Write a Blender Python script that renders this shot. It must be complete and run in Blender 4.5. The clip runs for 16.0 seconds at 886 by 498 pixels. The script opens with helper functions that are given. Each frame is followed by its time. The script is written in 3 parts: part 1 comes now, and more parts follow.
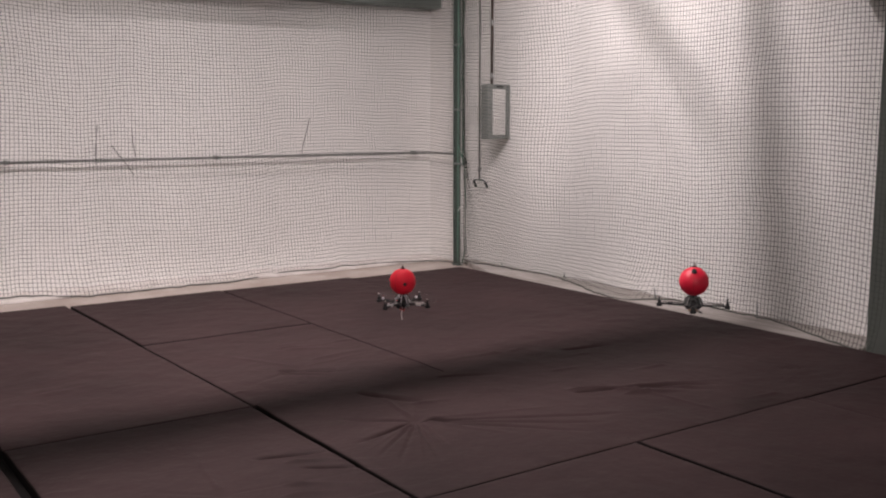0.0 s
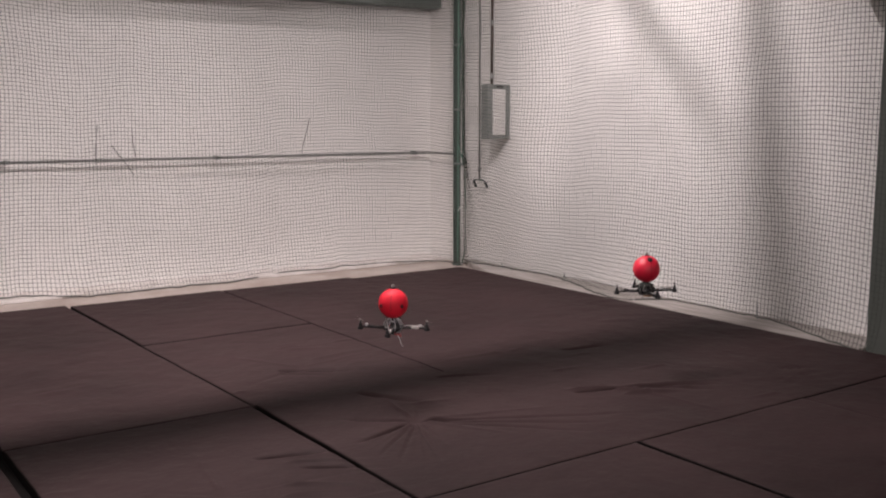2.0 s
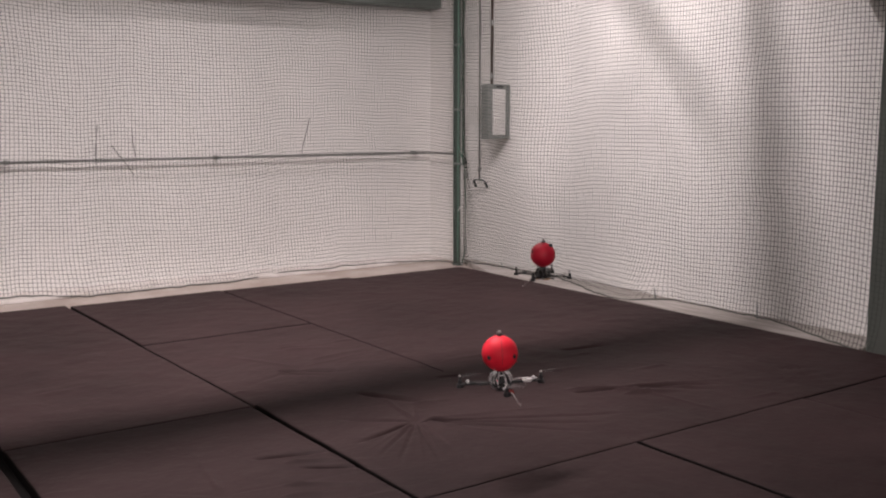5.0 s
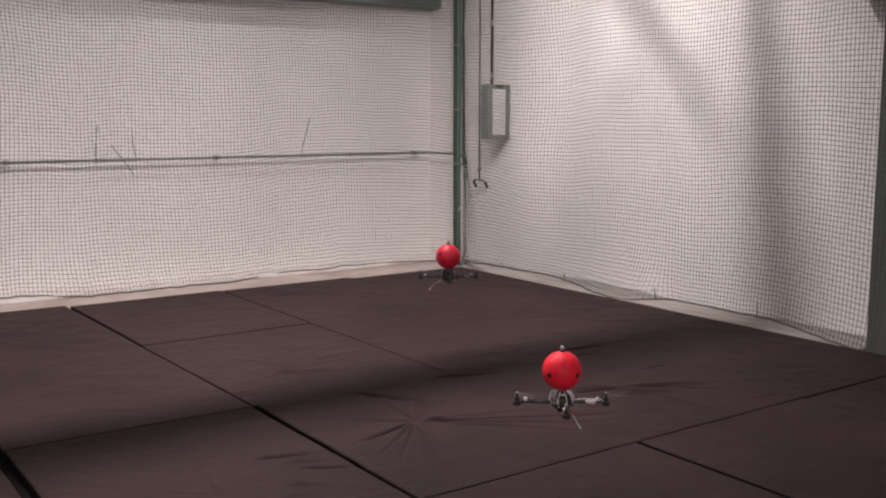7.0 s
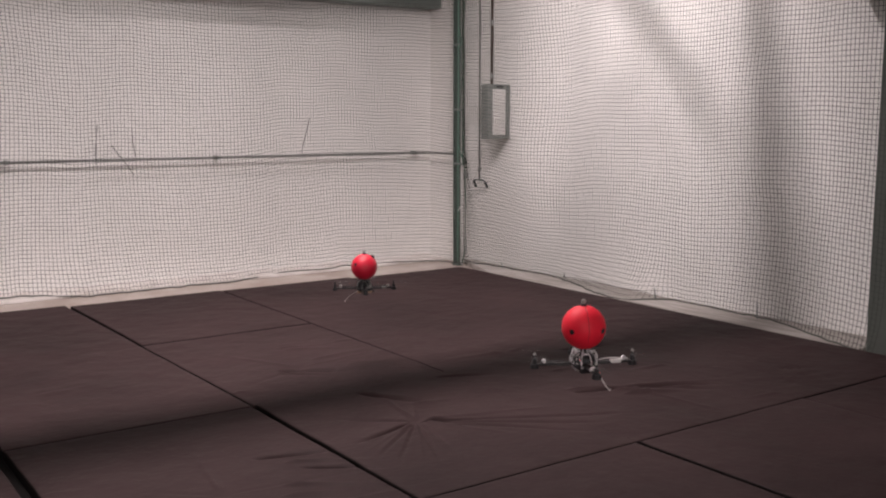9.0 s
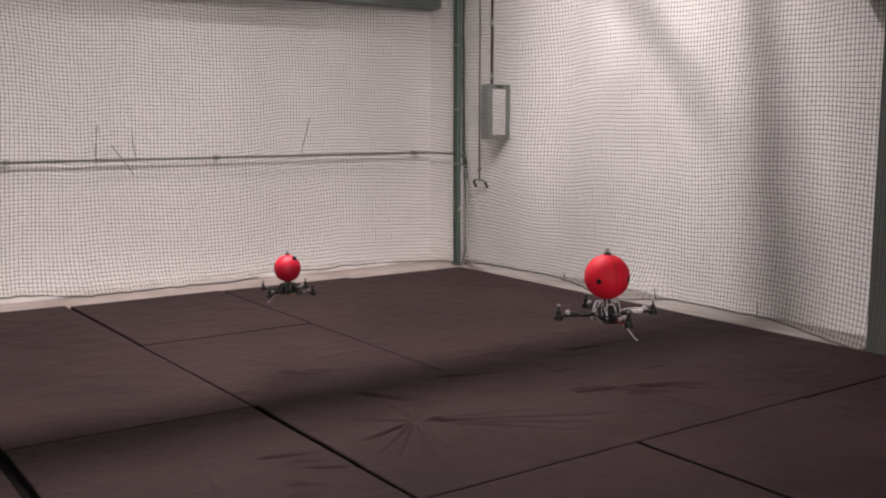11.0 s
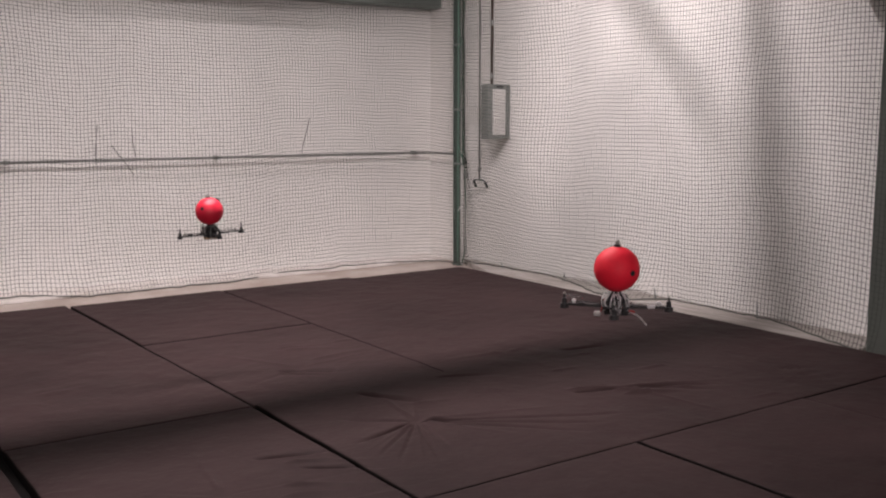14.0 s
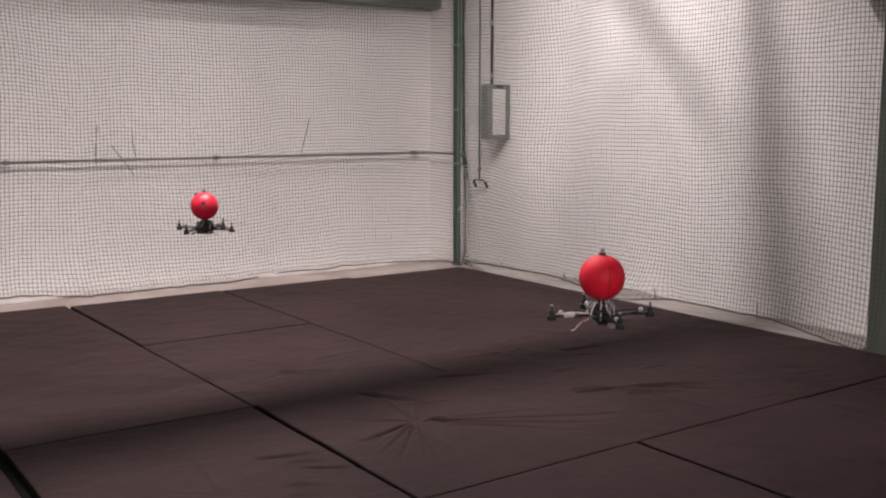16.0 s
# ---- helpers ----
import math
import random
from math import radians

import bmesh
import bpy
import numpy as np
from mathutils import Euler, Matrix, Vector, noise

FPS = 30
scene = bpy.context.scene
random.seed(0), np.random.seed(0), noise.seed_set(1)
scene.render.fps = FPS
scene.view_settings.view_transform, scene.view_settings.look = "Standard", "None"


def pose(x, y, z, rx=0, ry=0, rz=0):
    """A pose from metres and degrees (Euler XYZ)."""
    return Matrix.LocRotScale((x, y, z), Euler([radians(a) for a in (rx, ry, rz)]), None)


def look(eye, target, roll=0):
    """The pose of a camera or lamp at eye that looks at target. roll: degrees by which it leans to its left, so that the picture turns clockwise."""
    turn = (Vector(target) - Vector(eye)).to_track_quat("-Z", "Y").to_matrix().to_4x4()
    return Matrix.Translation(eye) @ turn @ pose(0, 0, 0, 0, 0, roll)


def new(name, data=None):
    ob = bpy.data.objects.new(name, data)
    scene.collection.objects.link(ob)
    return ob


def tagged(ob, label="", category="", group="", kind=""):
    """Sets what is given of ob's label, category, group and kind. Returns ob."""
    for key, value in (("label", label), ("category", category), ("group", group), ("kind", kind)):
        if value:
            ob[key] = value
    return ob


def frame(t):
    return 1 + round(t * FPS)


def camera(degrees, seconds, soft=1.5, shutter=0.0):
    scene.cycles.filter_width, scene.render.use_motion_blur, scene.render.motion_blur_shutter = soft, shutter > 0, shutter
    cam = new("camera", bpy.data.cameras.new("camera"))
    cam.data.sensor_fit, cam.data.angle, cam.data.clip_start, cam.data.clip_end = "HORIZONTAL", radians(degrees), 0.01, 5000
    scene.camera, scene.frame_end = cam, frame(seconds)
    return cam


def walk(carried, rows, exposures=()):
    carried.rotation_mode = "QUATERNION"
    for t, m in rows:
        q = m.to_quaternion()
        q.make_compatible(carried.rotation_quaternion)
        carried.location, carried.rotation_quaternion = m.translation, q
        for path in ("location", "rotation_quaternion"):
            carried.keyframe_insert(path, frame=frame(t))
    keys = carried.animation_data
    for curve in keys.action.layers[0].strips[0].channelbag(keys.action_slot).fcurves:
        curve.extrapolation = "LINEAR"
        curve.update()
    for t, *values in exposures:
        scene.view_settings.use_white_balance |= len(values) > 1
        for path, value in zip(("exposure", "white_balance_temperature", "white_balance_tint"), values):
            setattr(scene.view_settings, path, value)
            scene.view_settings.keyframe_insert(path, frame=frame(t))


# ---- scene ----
FOCAL = 1740.0 / 784.0                      # lens: focal length over half the picture's width
EYE = Vector((0.0, 0.0, 1.6))
RIGHT_TURN = -35.12                         # bearing of the camera's right-hand axis, degrees
TILT = -7.63
cam = camera(2 * math.degrees(math.atan(1 / FOCAL)), 16.0, soft=2.1, shutter=0.5)
CAM_POSE = pose(EYE.x, EYE.y, EYE.z, 90 + TILT, 0, RIGHT_TURN)
walk(cam, [(0.0, CAM_POSE), (16.0, CAM_POSE)], exposures=[(0.0, 0.12), (16.0, 0.12)])

# ---- world and lights ----
WORLD = bpy.data.worlds.new("hall_air")
WORLD.use_nodes = True
WORLD.node_tree.nodes["Background"].inputs[0].default_value = (0.9, 0.93, 1.0, 1)
WORLD.node_tree.nodes["Background"].inputs[1].default_value = 0.02
scene.world = WORLD
WARM = (1.0, 0.88, 0.88)
CEILING_Z = 5.2
WALL_Y, WALL_X = 9.35, 6.40                 # the two walls that meet in the corner
MAT_Z = 0.10


def area_lamp(name, m, size_x, size_y, watts, colour=WARM, spread=180):
    data = bpy.data.lights.new(name, "AREA")
    data.shape, data.size, data.size_y = "RECTANGLE", size_x, size_y
    data.energy, data.color, data.spread = watts, colour, radians(spread)
    ob = new(name, data)
    ob.matrix_world = m
    return ob


# x, y, z, watts, spread of each batten light; all unseen, rows off y 5.18 added as fill
TUBE_ROWS = [(-0.6, 5.18, 4.72, 22, 146), (2.4, 5.18, 4.72, 226, 146), (0.2, 7.4, 4.9, 3, 104), (3.9, 7.4, 4.9, 36, 104), (-2.4, 0.6, 4.9, 3, 150), (-2.4, -3.0, 4.9, 25, 150)]
for row_x, row_y, row_z, watts, spread in TUBE_ROWS:
    area_lamp("tube_light_glow", pose(row_x, row_y, row_z - 0.05), 2.6, 0.18, watts, WARM, spread)
# Made-up flood out of view, gives the east wall its bright wash.
FLOOD = Vector((4.4, 5.6, 3.45))
area_lamp("fill_flood_glow", look(FLOOD, (6.4, 6.5, 2.4)), 0.13, 0.13, 29, WARM, 124)
FILL_OPENING = (-3.4, -0.4, 1.9, 3.7)             # x from, to; z from, to, in the south wall behind the camera; made up for fill light
area_lamp("rear_fill_glow", look((-1.9, -6.02, 2.8), (-0.9, 4.0, 2.2)), 2.8, 1.7, 138, WARM, 120)

# ---- materials ----


def mat(name, colour, rough=0.6, metal=0.0, vary=0.12, scale=6.0, bump=0.0, bump_scale=60.0, stretch=(1, 1, 1), spec=0.5, grime=None):
    """A surface with variation at two scales, and fine relief."""
    m = bpy.data.materials.new(name)
    m.use_nodes = True
    nt = m.node_tree
    b = nt.nodes["Principled BSDF"]
    b.inputs["Metallic"].default_value = metal
    b.inputs["Specular IOR Level"].default_value = spec
    co = nt.nodes.new("ShaderNodeTexCoord")
    mp = nt.nodes.new("ShaderNodeMapping")
    mp.inputs["Scale"].default_value = stretch
    nt.links.new(co.outputs["Object"], mp.inputs[0])
    n1 = nt.nodes.new("ShaderNodeTexNoise")
    n1.inputs["Scale"].default_value, n1.inputs["Detail"].default_value = scale, 6
    n2 = nt.nodes.new("ShaderNodeTexNoise")
    n2.inputs["Scale"].default_value, n2.inputs["Detail"].default_value = scale * 14, 3
    nt.links.new(mp.outputs[0], n1.inputs["Vector"])
    nt.links.new(mp.outputs[0], n2.inputs["Vector"])
    mix = nt.nodes.new("ShaderNodeMath")
    mix.operation = "MULTIPLY_ADD"
    mix.inputs[1].default_value = 0.35
    nt.links.new(n2.outputs["Fac"], mix.inputs[0])
    nt.links.new(n1.outputs["Fac"], mix.inputs[2])
    ramp = nt.nodes.new("ShaderNodeValToRGB")
    lo = [c * (1 - vary) for c in colour]
    hi = [min(1, c * (1 + vary)) for c in colour]
    if grime:
        lo = grime
    ramp.color_ramp.elements[0].position, ramp.color_ramp.elements[1].position = 0.42, 0.95
    ramp.color_ramp.elements[0].color, ramp.color_ramp.elements[1].color = (*lo, 1), (*hi, 1)
    nt.links.new(mix.outputs[0], ramp.inputs[0])
    nt.links.new(ramp.outputs[0], b.inputs["Base Color"])
    rr = nt.nodes.new("ShaderNodeMapRange")
    rr.inputs[3].default_value, rr.inputs[4].default_value = max(0.03, rough - 0.08), min(1, rough + 0.08)
    nt.links.new(n1.outputs["Fac"], rr.inputs[0])
    nt.links.new(rr.outputs[0], b.inputs["Roughness"])
    if bump:
        n3 = nt.nodes.new("ShaderNodeTexNoise")
        n3.inputs["Scale"].default_value, n3.inputs["Detail"].default_value = bump_scale, 4
        nt.links.new(mp.outputs[0], n3.inputs["Vector"])
        bm_node = nt.nodes.new("ShaderNodeBump")
        bm_node.inputs["Strength"].default_value, bm_node.inputs["Distance"].default_value = 0.6, bump
        nt.links.new(n3.outputs["Fac"], bm_node.inputs["Height"])
        nt.links.new(bm_node.outputs[0], b.inputs["Normal"])
    return m


def glass_like(name, colour, alpha, rough=0.4):
    m = mat(name, colour, rough)
    m.node_tree.nodes["Principled BSDF"].inputs["Alpha"].default_value = alpha
    return m


def glow(name, colour, strength):
    m = mat(name, colour, 0.5)
    b = m.node_tree.nodes["Principled BSDF"]
    b.inputs["Emission Color"].default_value, b.inputs["Emission Strength"].default_value = (*colour, 1), strength
    return m


M_WALL = mat("white_wall_paint", (0.83, 0.81, 0.79), 0.75, 0, 0.05, 1.3, 0.002, 30)
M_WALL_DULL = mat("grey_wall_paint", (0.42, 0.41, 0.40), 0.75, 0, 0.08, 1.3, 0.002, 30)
M_CONCRETE = mat("concrete", (0.42, 0.375, 0.345), 0.85, 0, 0.15, 2.6, 0.003, 45, grime=(0.28, 0.225, 0.195))
M_LEDGE = mat("brushed_concrete", (0.34, 0.315, 0.30), 0.85, 0, 0.18, 5.0, 0.004, 40, (5, 0.5, 5), grime=(0.17, 0.15, 0.135))
M_KERB = mat("pale_kerb_paint", (0.76, 0.73, 0.71), 0.8, 0, 0.06, 5.0, 0.002, 40, grime=(0.56, 0.51, 0.48))
M_CEILING = mat("ceiling_panel", (0.55, 0.54, 0.52), 0.8, 0, 0.08, 2.0)
M_NET = mat("net_twine", (0.040, 0.050, 0.040), 0.85, 0, 0.3, 3.0)
M_ROPE = mat("net_rope", (0.075, 0.078, 0.068), 0.85, 0, 0.3, 9.0)
M_VINYL = mat("mat_vinyl", (0.0305, 0.0186, 0.0190), 0.66, 0, 0.3, 1.1, 0.022, 7, (1, 1, 1), 0.07)
# Near-black sides and rims: shade of the open joints put into the colour.
M_VINYL_SIDE = mat("mat_joint_shade", (0.010, 0.008, 0.008), 0.9, 0, 0.16, 3.0, spec=0.05)
M_GREEN = mat("green_steel_paint", (0.065, 0.088, 0.076), 0.5, 0, 0.18, 5.0, 0.001, 40)
M_GREY_STEEL = mat("grey_steel_paint", (0.19, 0.20, 0.19), 0.5, 0, 0.12, 5.0)
M_DARK_STEEL = mat("dark_steel_paint", (0.15, 0.17, 0.16), 0.55, 0, 0.12, 2.0)
M_PILLAR = mat("pillar_paint", (0.075, 0.082, 0.075), 0.6, 0, 0.15, 2.5, 0.001, 30)
M_GALV = mat("galvanised_tube", (0.36, 0.36, 0.35), 0.45, 0.6, 0.15, 8.0)
M_PIPE = mat("grey_pipe", (0.22, 0.22, 0.21), 0.45, 0.3, 0.15, 8.0)
M_RUST = mat("brown_conduit", (0.085, 0.055, 0.048), 0.5, 0.2, 0.3, 9.0)
M_LABEL = mat("white_cover", (0.62, 0.61, 0.59), 0.45, 0, 0.06, 6.0)
M_CABLE = mat("green_cable", (0.10, 0.20, 0.15), 0.5, 0, 0.15, 10.0)
M_BLACK = mat("black_plastic", (0.012, 0.012, 0.014), 0.5, 0, 0.25, 20.0)
M_CARBON = mat("carbon_arm", (0.016, 0.015, 0.016), 0.42, 0, 0.3, 40.0)
M_SILVER = mat("silver_tape", (0.55, 0.53, 0.52), 0.35, 0.5, 0.15, 60.0)
M_FOIL = mat("white_foil_wrap", (0.74, 0.72, 0.74), 0.35, 0.2, 0.25, 90.0, 0.0008, 200)
M_WHITE = mat("white_wire", (0.75, 0.73, 0.72), 0.45, 0, 0.08, 30.0)
M_RED_WIRE = mat("red_wire", (0.45, 0.03, 0.03), 0.45, 0, 0.1, 30.0)
M_RED = mat("red_ball_foam", (0.86, 0.014, 0.040), 0.60, 0, 0.10, 9.0, 0.0004, 160, spec=0.35)
M_RED_DEEP = mat("crimson_ball_foam", (0.66, 0.012, 0.042), 0.46, 0, 0.10, 9.0, 0.0004, 160, spec=0.5)
M_SEAM = mat("ball_seam", (0.30, 0.012, 0.014), 0.6, 0, 0.1, 30.0)
M_MARKER = mat("reflective_marker", (0.32, 0.31, 0.29), 0.4, 0, 0.1, 40.0)
M_BOARD = mat("circuit_board", (0.05, 0.055, 0.07), 0.4, 0, 0.5, 60.0)
M_PROP = glass_like("translucent_blade", (0.14, 0.14, 0.14), 0.14)
M_TAN = mat("tan_paper", (0.42, 0.27, 0.17), 0.7, 0, 0.2, 30.0)
M_LED = glow("red_led", (1.0, 0.05, 0.04), 3.0)
M_FILL_PANEL = glow("fill_panel_glow", (1.0, 0.94, 0.92), 1.2)
M_GAP_SHADE = mat("gap_shade_black", (0.010, 0.009, 0.009), 0.95, 0, 0.2, 20.0, spec=0.05)
M_TUBE = glow("lit_tube", (1.0, 0.92, 0.86), 4.0)

# ---- mesh helpers ----


def link(name, bm, material, parent=None, label="", smooth=False):
    me = bpy.data.meshes.new(name)
    bm.to_mesh(me)
    bm.free()
    me.materials.append(material)
    if smooth:
        me.polygons.foreach_set("use_smooth", [True] * len(me.polygons))
    ob = new(name, me)
    if parent:
        ob.parent = parent
    if label:
        tagged(ob, label)
    return ob


def part(name, bm, material, parent, label="", smooth=False):
    return link(name, bm, material, parent, label, smooth)


def empty(name, m):
    ob = new(name)
    ob.empty_display_size = 0.1
    ob.matrix_basis = m
    return ob


def add_box(bm, x0, x1, y0, y1, z0, z1, bevel=0.0, seg=2):
    r = bmesh.ops.create_cube(bm, size=1)
    m = Matrix.Translation(((x0 + x1) / 2, (y0 + y1) / 2, (z0 + z1) / 2)) @ Matrix.Diagonal((x1 - x0, y1 - y0, z1 - z0, 1))
    bmesh.ops.transform(bm, matrix=m, verts=r["verts"])
    if bevel:
        edges = list({e for v in r["verts"] for e in v.link_edges})
        bmesh.ops.bevel(bm, geom=edges, offset=bevel, segments=seg, profile=0.5, affect="EDGES")
    return bm


def box(x0, x1, y0, y1, z0, z1, bevel=0.0, seg=2):
    return add_box(bmesh.new(), x0, x1, y0, y1, z0, z1, bevel, seg)


def add_tube(bm, pts, radius, sides=8, closed_ends=True, taper=None):
    """A tube along a line of points."""
    pts = [Vector(p) for p in pts]
    rings = []
    for i, p in enumerate(pts):
        d = (pts[min(i + 1, len(pts) - 1)] - pts[max(i - 1, 0)]).normalized()
        ref = Vector((0, 0, 1)) if abs(d.z) < 0.9 else Vector((1, 0, 0))
        a = d.cross(ref).normalized()
        b = d.cross(a)
        r = radius if taper is None else radius * taper[i]
        rings.append([bm.verts.new(p + r * (math.cos(k) * a + math.sin(k) * b)) for k in [2 * math.pi * j / sides for j in range(sides)]])
    for r0, r1 in zip(rings, rings[1:]):
        for j in range(sides):
            bm.faces.new((r0[j], r0[(j + 1) % sides], r1[(j + 1) % sides], r1[j]))
    if closed_ends:
        bm.faces.new(list(reversed(rings[0])))
        bm.faces.new(rings[-1])
    bmesh.ops.recalc_face_normals(bm, faces=bm.faces)
    return bm


def tube(pts, radius, sides=8, taper=None):
    return add_tube(bmesh.new(), pts, radius, sides, True, taper)


def add_cyl(bm, x, y, z0, z1, r0, r1=None, sides=16, bevel=0.0):
    r1 = r0 if r1 is None else r1
    r = bmesh.ops.create_cone(bm, cap_ends=True, segments=sides, radius1=r0, radius2=r1, depth=z1 - z0)
    bmesh.ops.translate(bm, vec=(x, y, (z0 + z1) / 2), verts=r["verts"])
    return bm


def ball_mesh(r, c=(0, 0, 0), u=24, v=16):
    bm = bmesh.new()
    bmesh.ops.create_uvsphere(bm, u_segments=u, v_segments=v, radius=r)
    bmesh.ops.translate(bm, vec=c, verts=bm.verts)
    return bm


def mesh_object(name, verts, faces, material, smooth=True):
    me = bpy.data.meshes.new(name)
    me.from_pydata(verts, [], faces)
    me.materials.append(material)
    if smooth:
        me.polygons.foreach_set("use_smooth", [True] * len(me.polygons))
    return new(name, me)


# ---- the hall ----
X0, Y0 = -5.0, -6.0                         # the far ends of the hall, behind the camera
PILLAR_Y = 3.71


def hall():
    ob = link("floor", box(X0, WALL_X + 0.3, Y0, WALL_Y + 0.3, -0.2, 0.0), M_CONCRETE)
    tagged(ob, "worn pale concrete floor around the black mats", "floor", kind="structure")
    ob = link("wall_north", box(X0, WALL_X, WALL_Y, WALL_Y + 0.25, 0, CEILING_Z), M_WALL)
    tagged(ob, "white painted wall behind the safety net", "wall", kind="structure")
    ob = link("wall_east", box(WALL_X, WALL_X + 0.25, Y0, WALL_Y + 0.25, 0, CEILING_Z), M_WALL)
    tagged(ob, "white painted wall behind the draped net", "wall", kind="structure")
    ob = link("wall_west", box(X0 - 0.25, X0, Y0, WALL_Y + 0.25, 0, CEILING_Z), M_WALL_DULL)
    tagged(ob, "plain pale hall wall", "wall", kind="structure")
    wx0, wx1, wz0, wz1 = FILL_OPENING
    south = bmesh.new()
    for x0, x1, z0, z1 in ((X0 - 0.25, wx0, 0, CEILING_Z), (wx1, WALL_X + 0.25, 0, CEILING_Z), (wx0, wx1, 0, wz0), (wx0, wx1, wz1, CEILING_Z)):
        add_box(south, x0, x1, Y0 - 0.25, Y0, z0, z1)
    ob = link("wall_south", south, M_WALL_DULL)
    tagged(ob, "plain pale hall wall with an opening for added fill light", "wall", kind="structure")
    # Made-up glowing panel, unseen; fills the balls and north wall with light.
    root = tagged(empty("fill_panel_1", pose(0, Y0 - 0.12, 0)), "glowing frosted panel added for fill light, in a grey frame", "window", kind="structure")
    for x0, x1, z0, z1 in ((wx0, wx1, wz0, wz0 + 0.06), (wx0, wx1, wz1 - 0.06, wz1), (wx0, wx0 + 0.06, wz0 + 0.06, wz1 - 0.06), (wx1 - 0.06, wx1, wz0 + 0.06, wz1 - 0.06)):
        part("fill_panel_frame", box(x0, x1, -0.03, 0.03, z0, z1, 0.004), M_GREY_STEEL, root)
    for k in range(3):
        step = (wx1 - wx0 - 0.12) / 3
        part("pane", box(wx0 + 0.06 + k * step + 0.01, wx0 + 0.06 + (k + 1) * step - 0.01, -0.004, 0.004, wz0 + 0.06, wz1 - 0.06), M_FILL_PANEL, root, "glowing sheet of the added fill light")
    ob = link("ceiling", box(X0 - 0.25, WALL_X + 0.25, Y0 - 0.25, WALL_Y + 0.25, CEILING_Z, CEILING_Z + 0.2), M_CEILING)
    tagged(ob, "pale grey hall ceiling", "ceiling", kind="structure")
    # Added kerb: hides the floor so white reaches the net's hem.
    ob = link("trim", box(X0, WALL_X - 0.06, 8.98, WALL_Y - 0.001, 0.001, 0.03, 0.006), M_KERB)
    tagged(ob, "low white kerb added to carry the wall's white down", "kerb", kind="structure")
    # The floor strip beside the east wall, built as a low raised slab.
    ledge = bmesh.new()
    plan = ((5.90, PILLAR_Y - 0.04), (WALL_X - 0.001, PILLAR_Y - 0.04), (WALL_X - 0.001, 8.54), (6.30, 8.54), (5.90, 7.45))
    slab = ledge.faces.new([ledge.verts.new((x, y, 0.001)) for x, y in plan])
    top = bmesh.ops.extrude_face_region(ledge, geom=[slab])["geom"]
    bmesh.ops.translate(ledge, vec=(0, 0, 0.059), verts=[v for v in top if isinstance(v, bmesh.types.BMVert)])
    bmesh.ops.recalc_face_normals(ledge, faces=ledge.faces)
    bmesh.ops.bevel(ledge, geom=ledge.edges[:], offset=0.008, segments=2, profile=0.5, affect="EDGES")
    ob = link("raised_floor_strip", ledge, M_LEDGE)
    tagged(ob, "raised strip of worn grey concrete floor at the wall's foot", "ledge", kind="structure")
    # Beam added out of view; its shadow makes the band on mats and wall.
    ob = link("ceiling_beam", box(X0, WALL_X, 4.963, 5.108, 3.5, 3.61, 0.01), M_DARK_STEEL)
    tagged(ob, "grey steel roof beam, unseen, set to shade mats and wall", "beam", kind="structure")
    ob = link("wall_beam", box(X0, WALL_X - 0.002, WALL_Y - 0.23, WALL_Y - 0.002, 2.79, 3.2, 0.01), M_DARK_STEEL)
    tagged(ob, "dark green-grey beam along the top of the wall", "beam", kind="structure")


hall()


def tube_lamp(x, y, z):
    root = tagged(empty("tube_light", pose(x, y, z)), "long white fluorescent batten light added unseen under the ceiling", "light", "ceiling tube lights")
    part("housing", box(-1.35, 1.35, -0.09, 0.09, 0.0, 0.07, 0.01), M_LABEL, root)
    for dy in (-0.045, 0.045):
        part("tube", tube([(-1.3, dy, -0.02), (1.3, dy, -0.02)], 0.013, 8), M_TUBE, root, "lit white tube")
    for dx in (-1.0, 1.0):
        part("hanger", tube([(dx, 0, 0.07), (dx, 0, CEILING_Z - z + 0.01)], 0.006, 6), M_GALV, root)


for row_x, row_y, row_z, watts, spread in TUBE_ROWS:
    tube_lamp(row_x, row_y, row_z)


def flood_lamp():
    """Added, unseen lamp that washes the east wall; its bar throws the slanting shadow there."""
    root = tagged(empty("fill_flood", pose(FLOOD.x, FLOOD.y, FLOOD.z)), "unseen flood light added to wash the wall, with a shadow bar", "light")
    part("housing", box(-0.22, -0.03, -0.12, 0.12, -0.02, 0.16, 0.02), M_DARK_STEEL, root)
    part("hanger", tube([(-0.12, 0, 0.15), (-0.12, 0, CEILING_Z - FLOOD.z + 0.01)], 0.012, 8), M_GALV, root)
    part("shadow_bar", tube([(0.56, -0.126, -0.60), (0.56, 0.007, -0.416), (0.56, 0.175, -0.234), (0.56, 0.42, 0.05), (0.56, 0.60, CEILING_Z - FLOOD.z + 0.01)], 0.024, 10), M_DARK_STEEL, root)


flood_lamp()


def pillar():
    root = tagged(empty("pillar", pose(0, 0, 0)), "dark grey-green steel pillar standing at the net's end", "pillar", kind="structure")
    part("shaft", box(6.05, WALL_X - 0.004, PILLAR_Y - 0.75, PILLAR_Y - 0.05, 0.0, CEILING_Z, 0.012), M_PILLAR, root)
    part("net_pole", tube([(6.20, PILLAR_Y, 0.0), (6.20, PILLAR_Y, 3.9)], 0.017, 10), M_GALV, root, "pale steel pole that ends the net")
    part("bracket", box(6.08, WALL_X - 0.004, PILLAR_Y - 0.049, 4.02, 2.40, 2.95, 0.05), M_DARK_STEEL, root)


pillar()

# ---- the safety nets ----
CELL = 0.0352


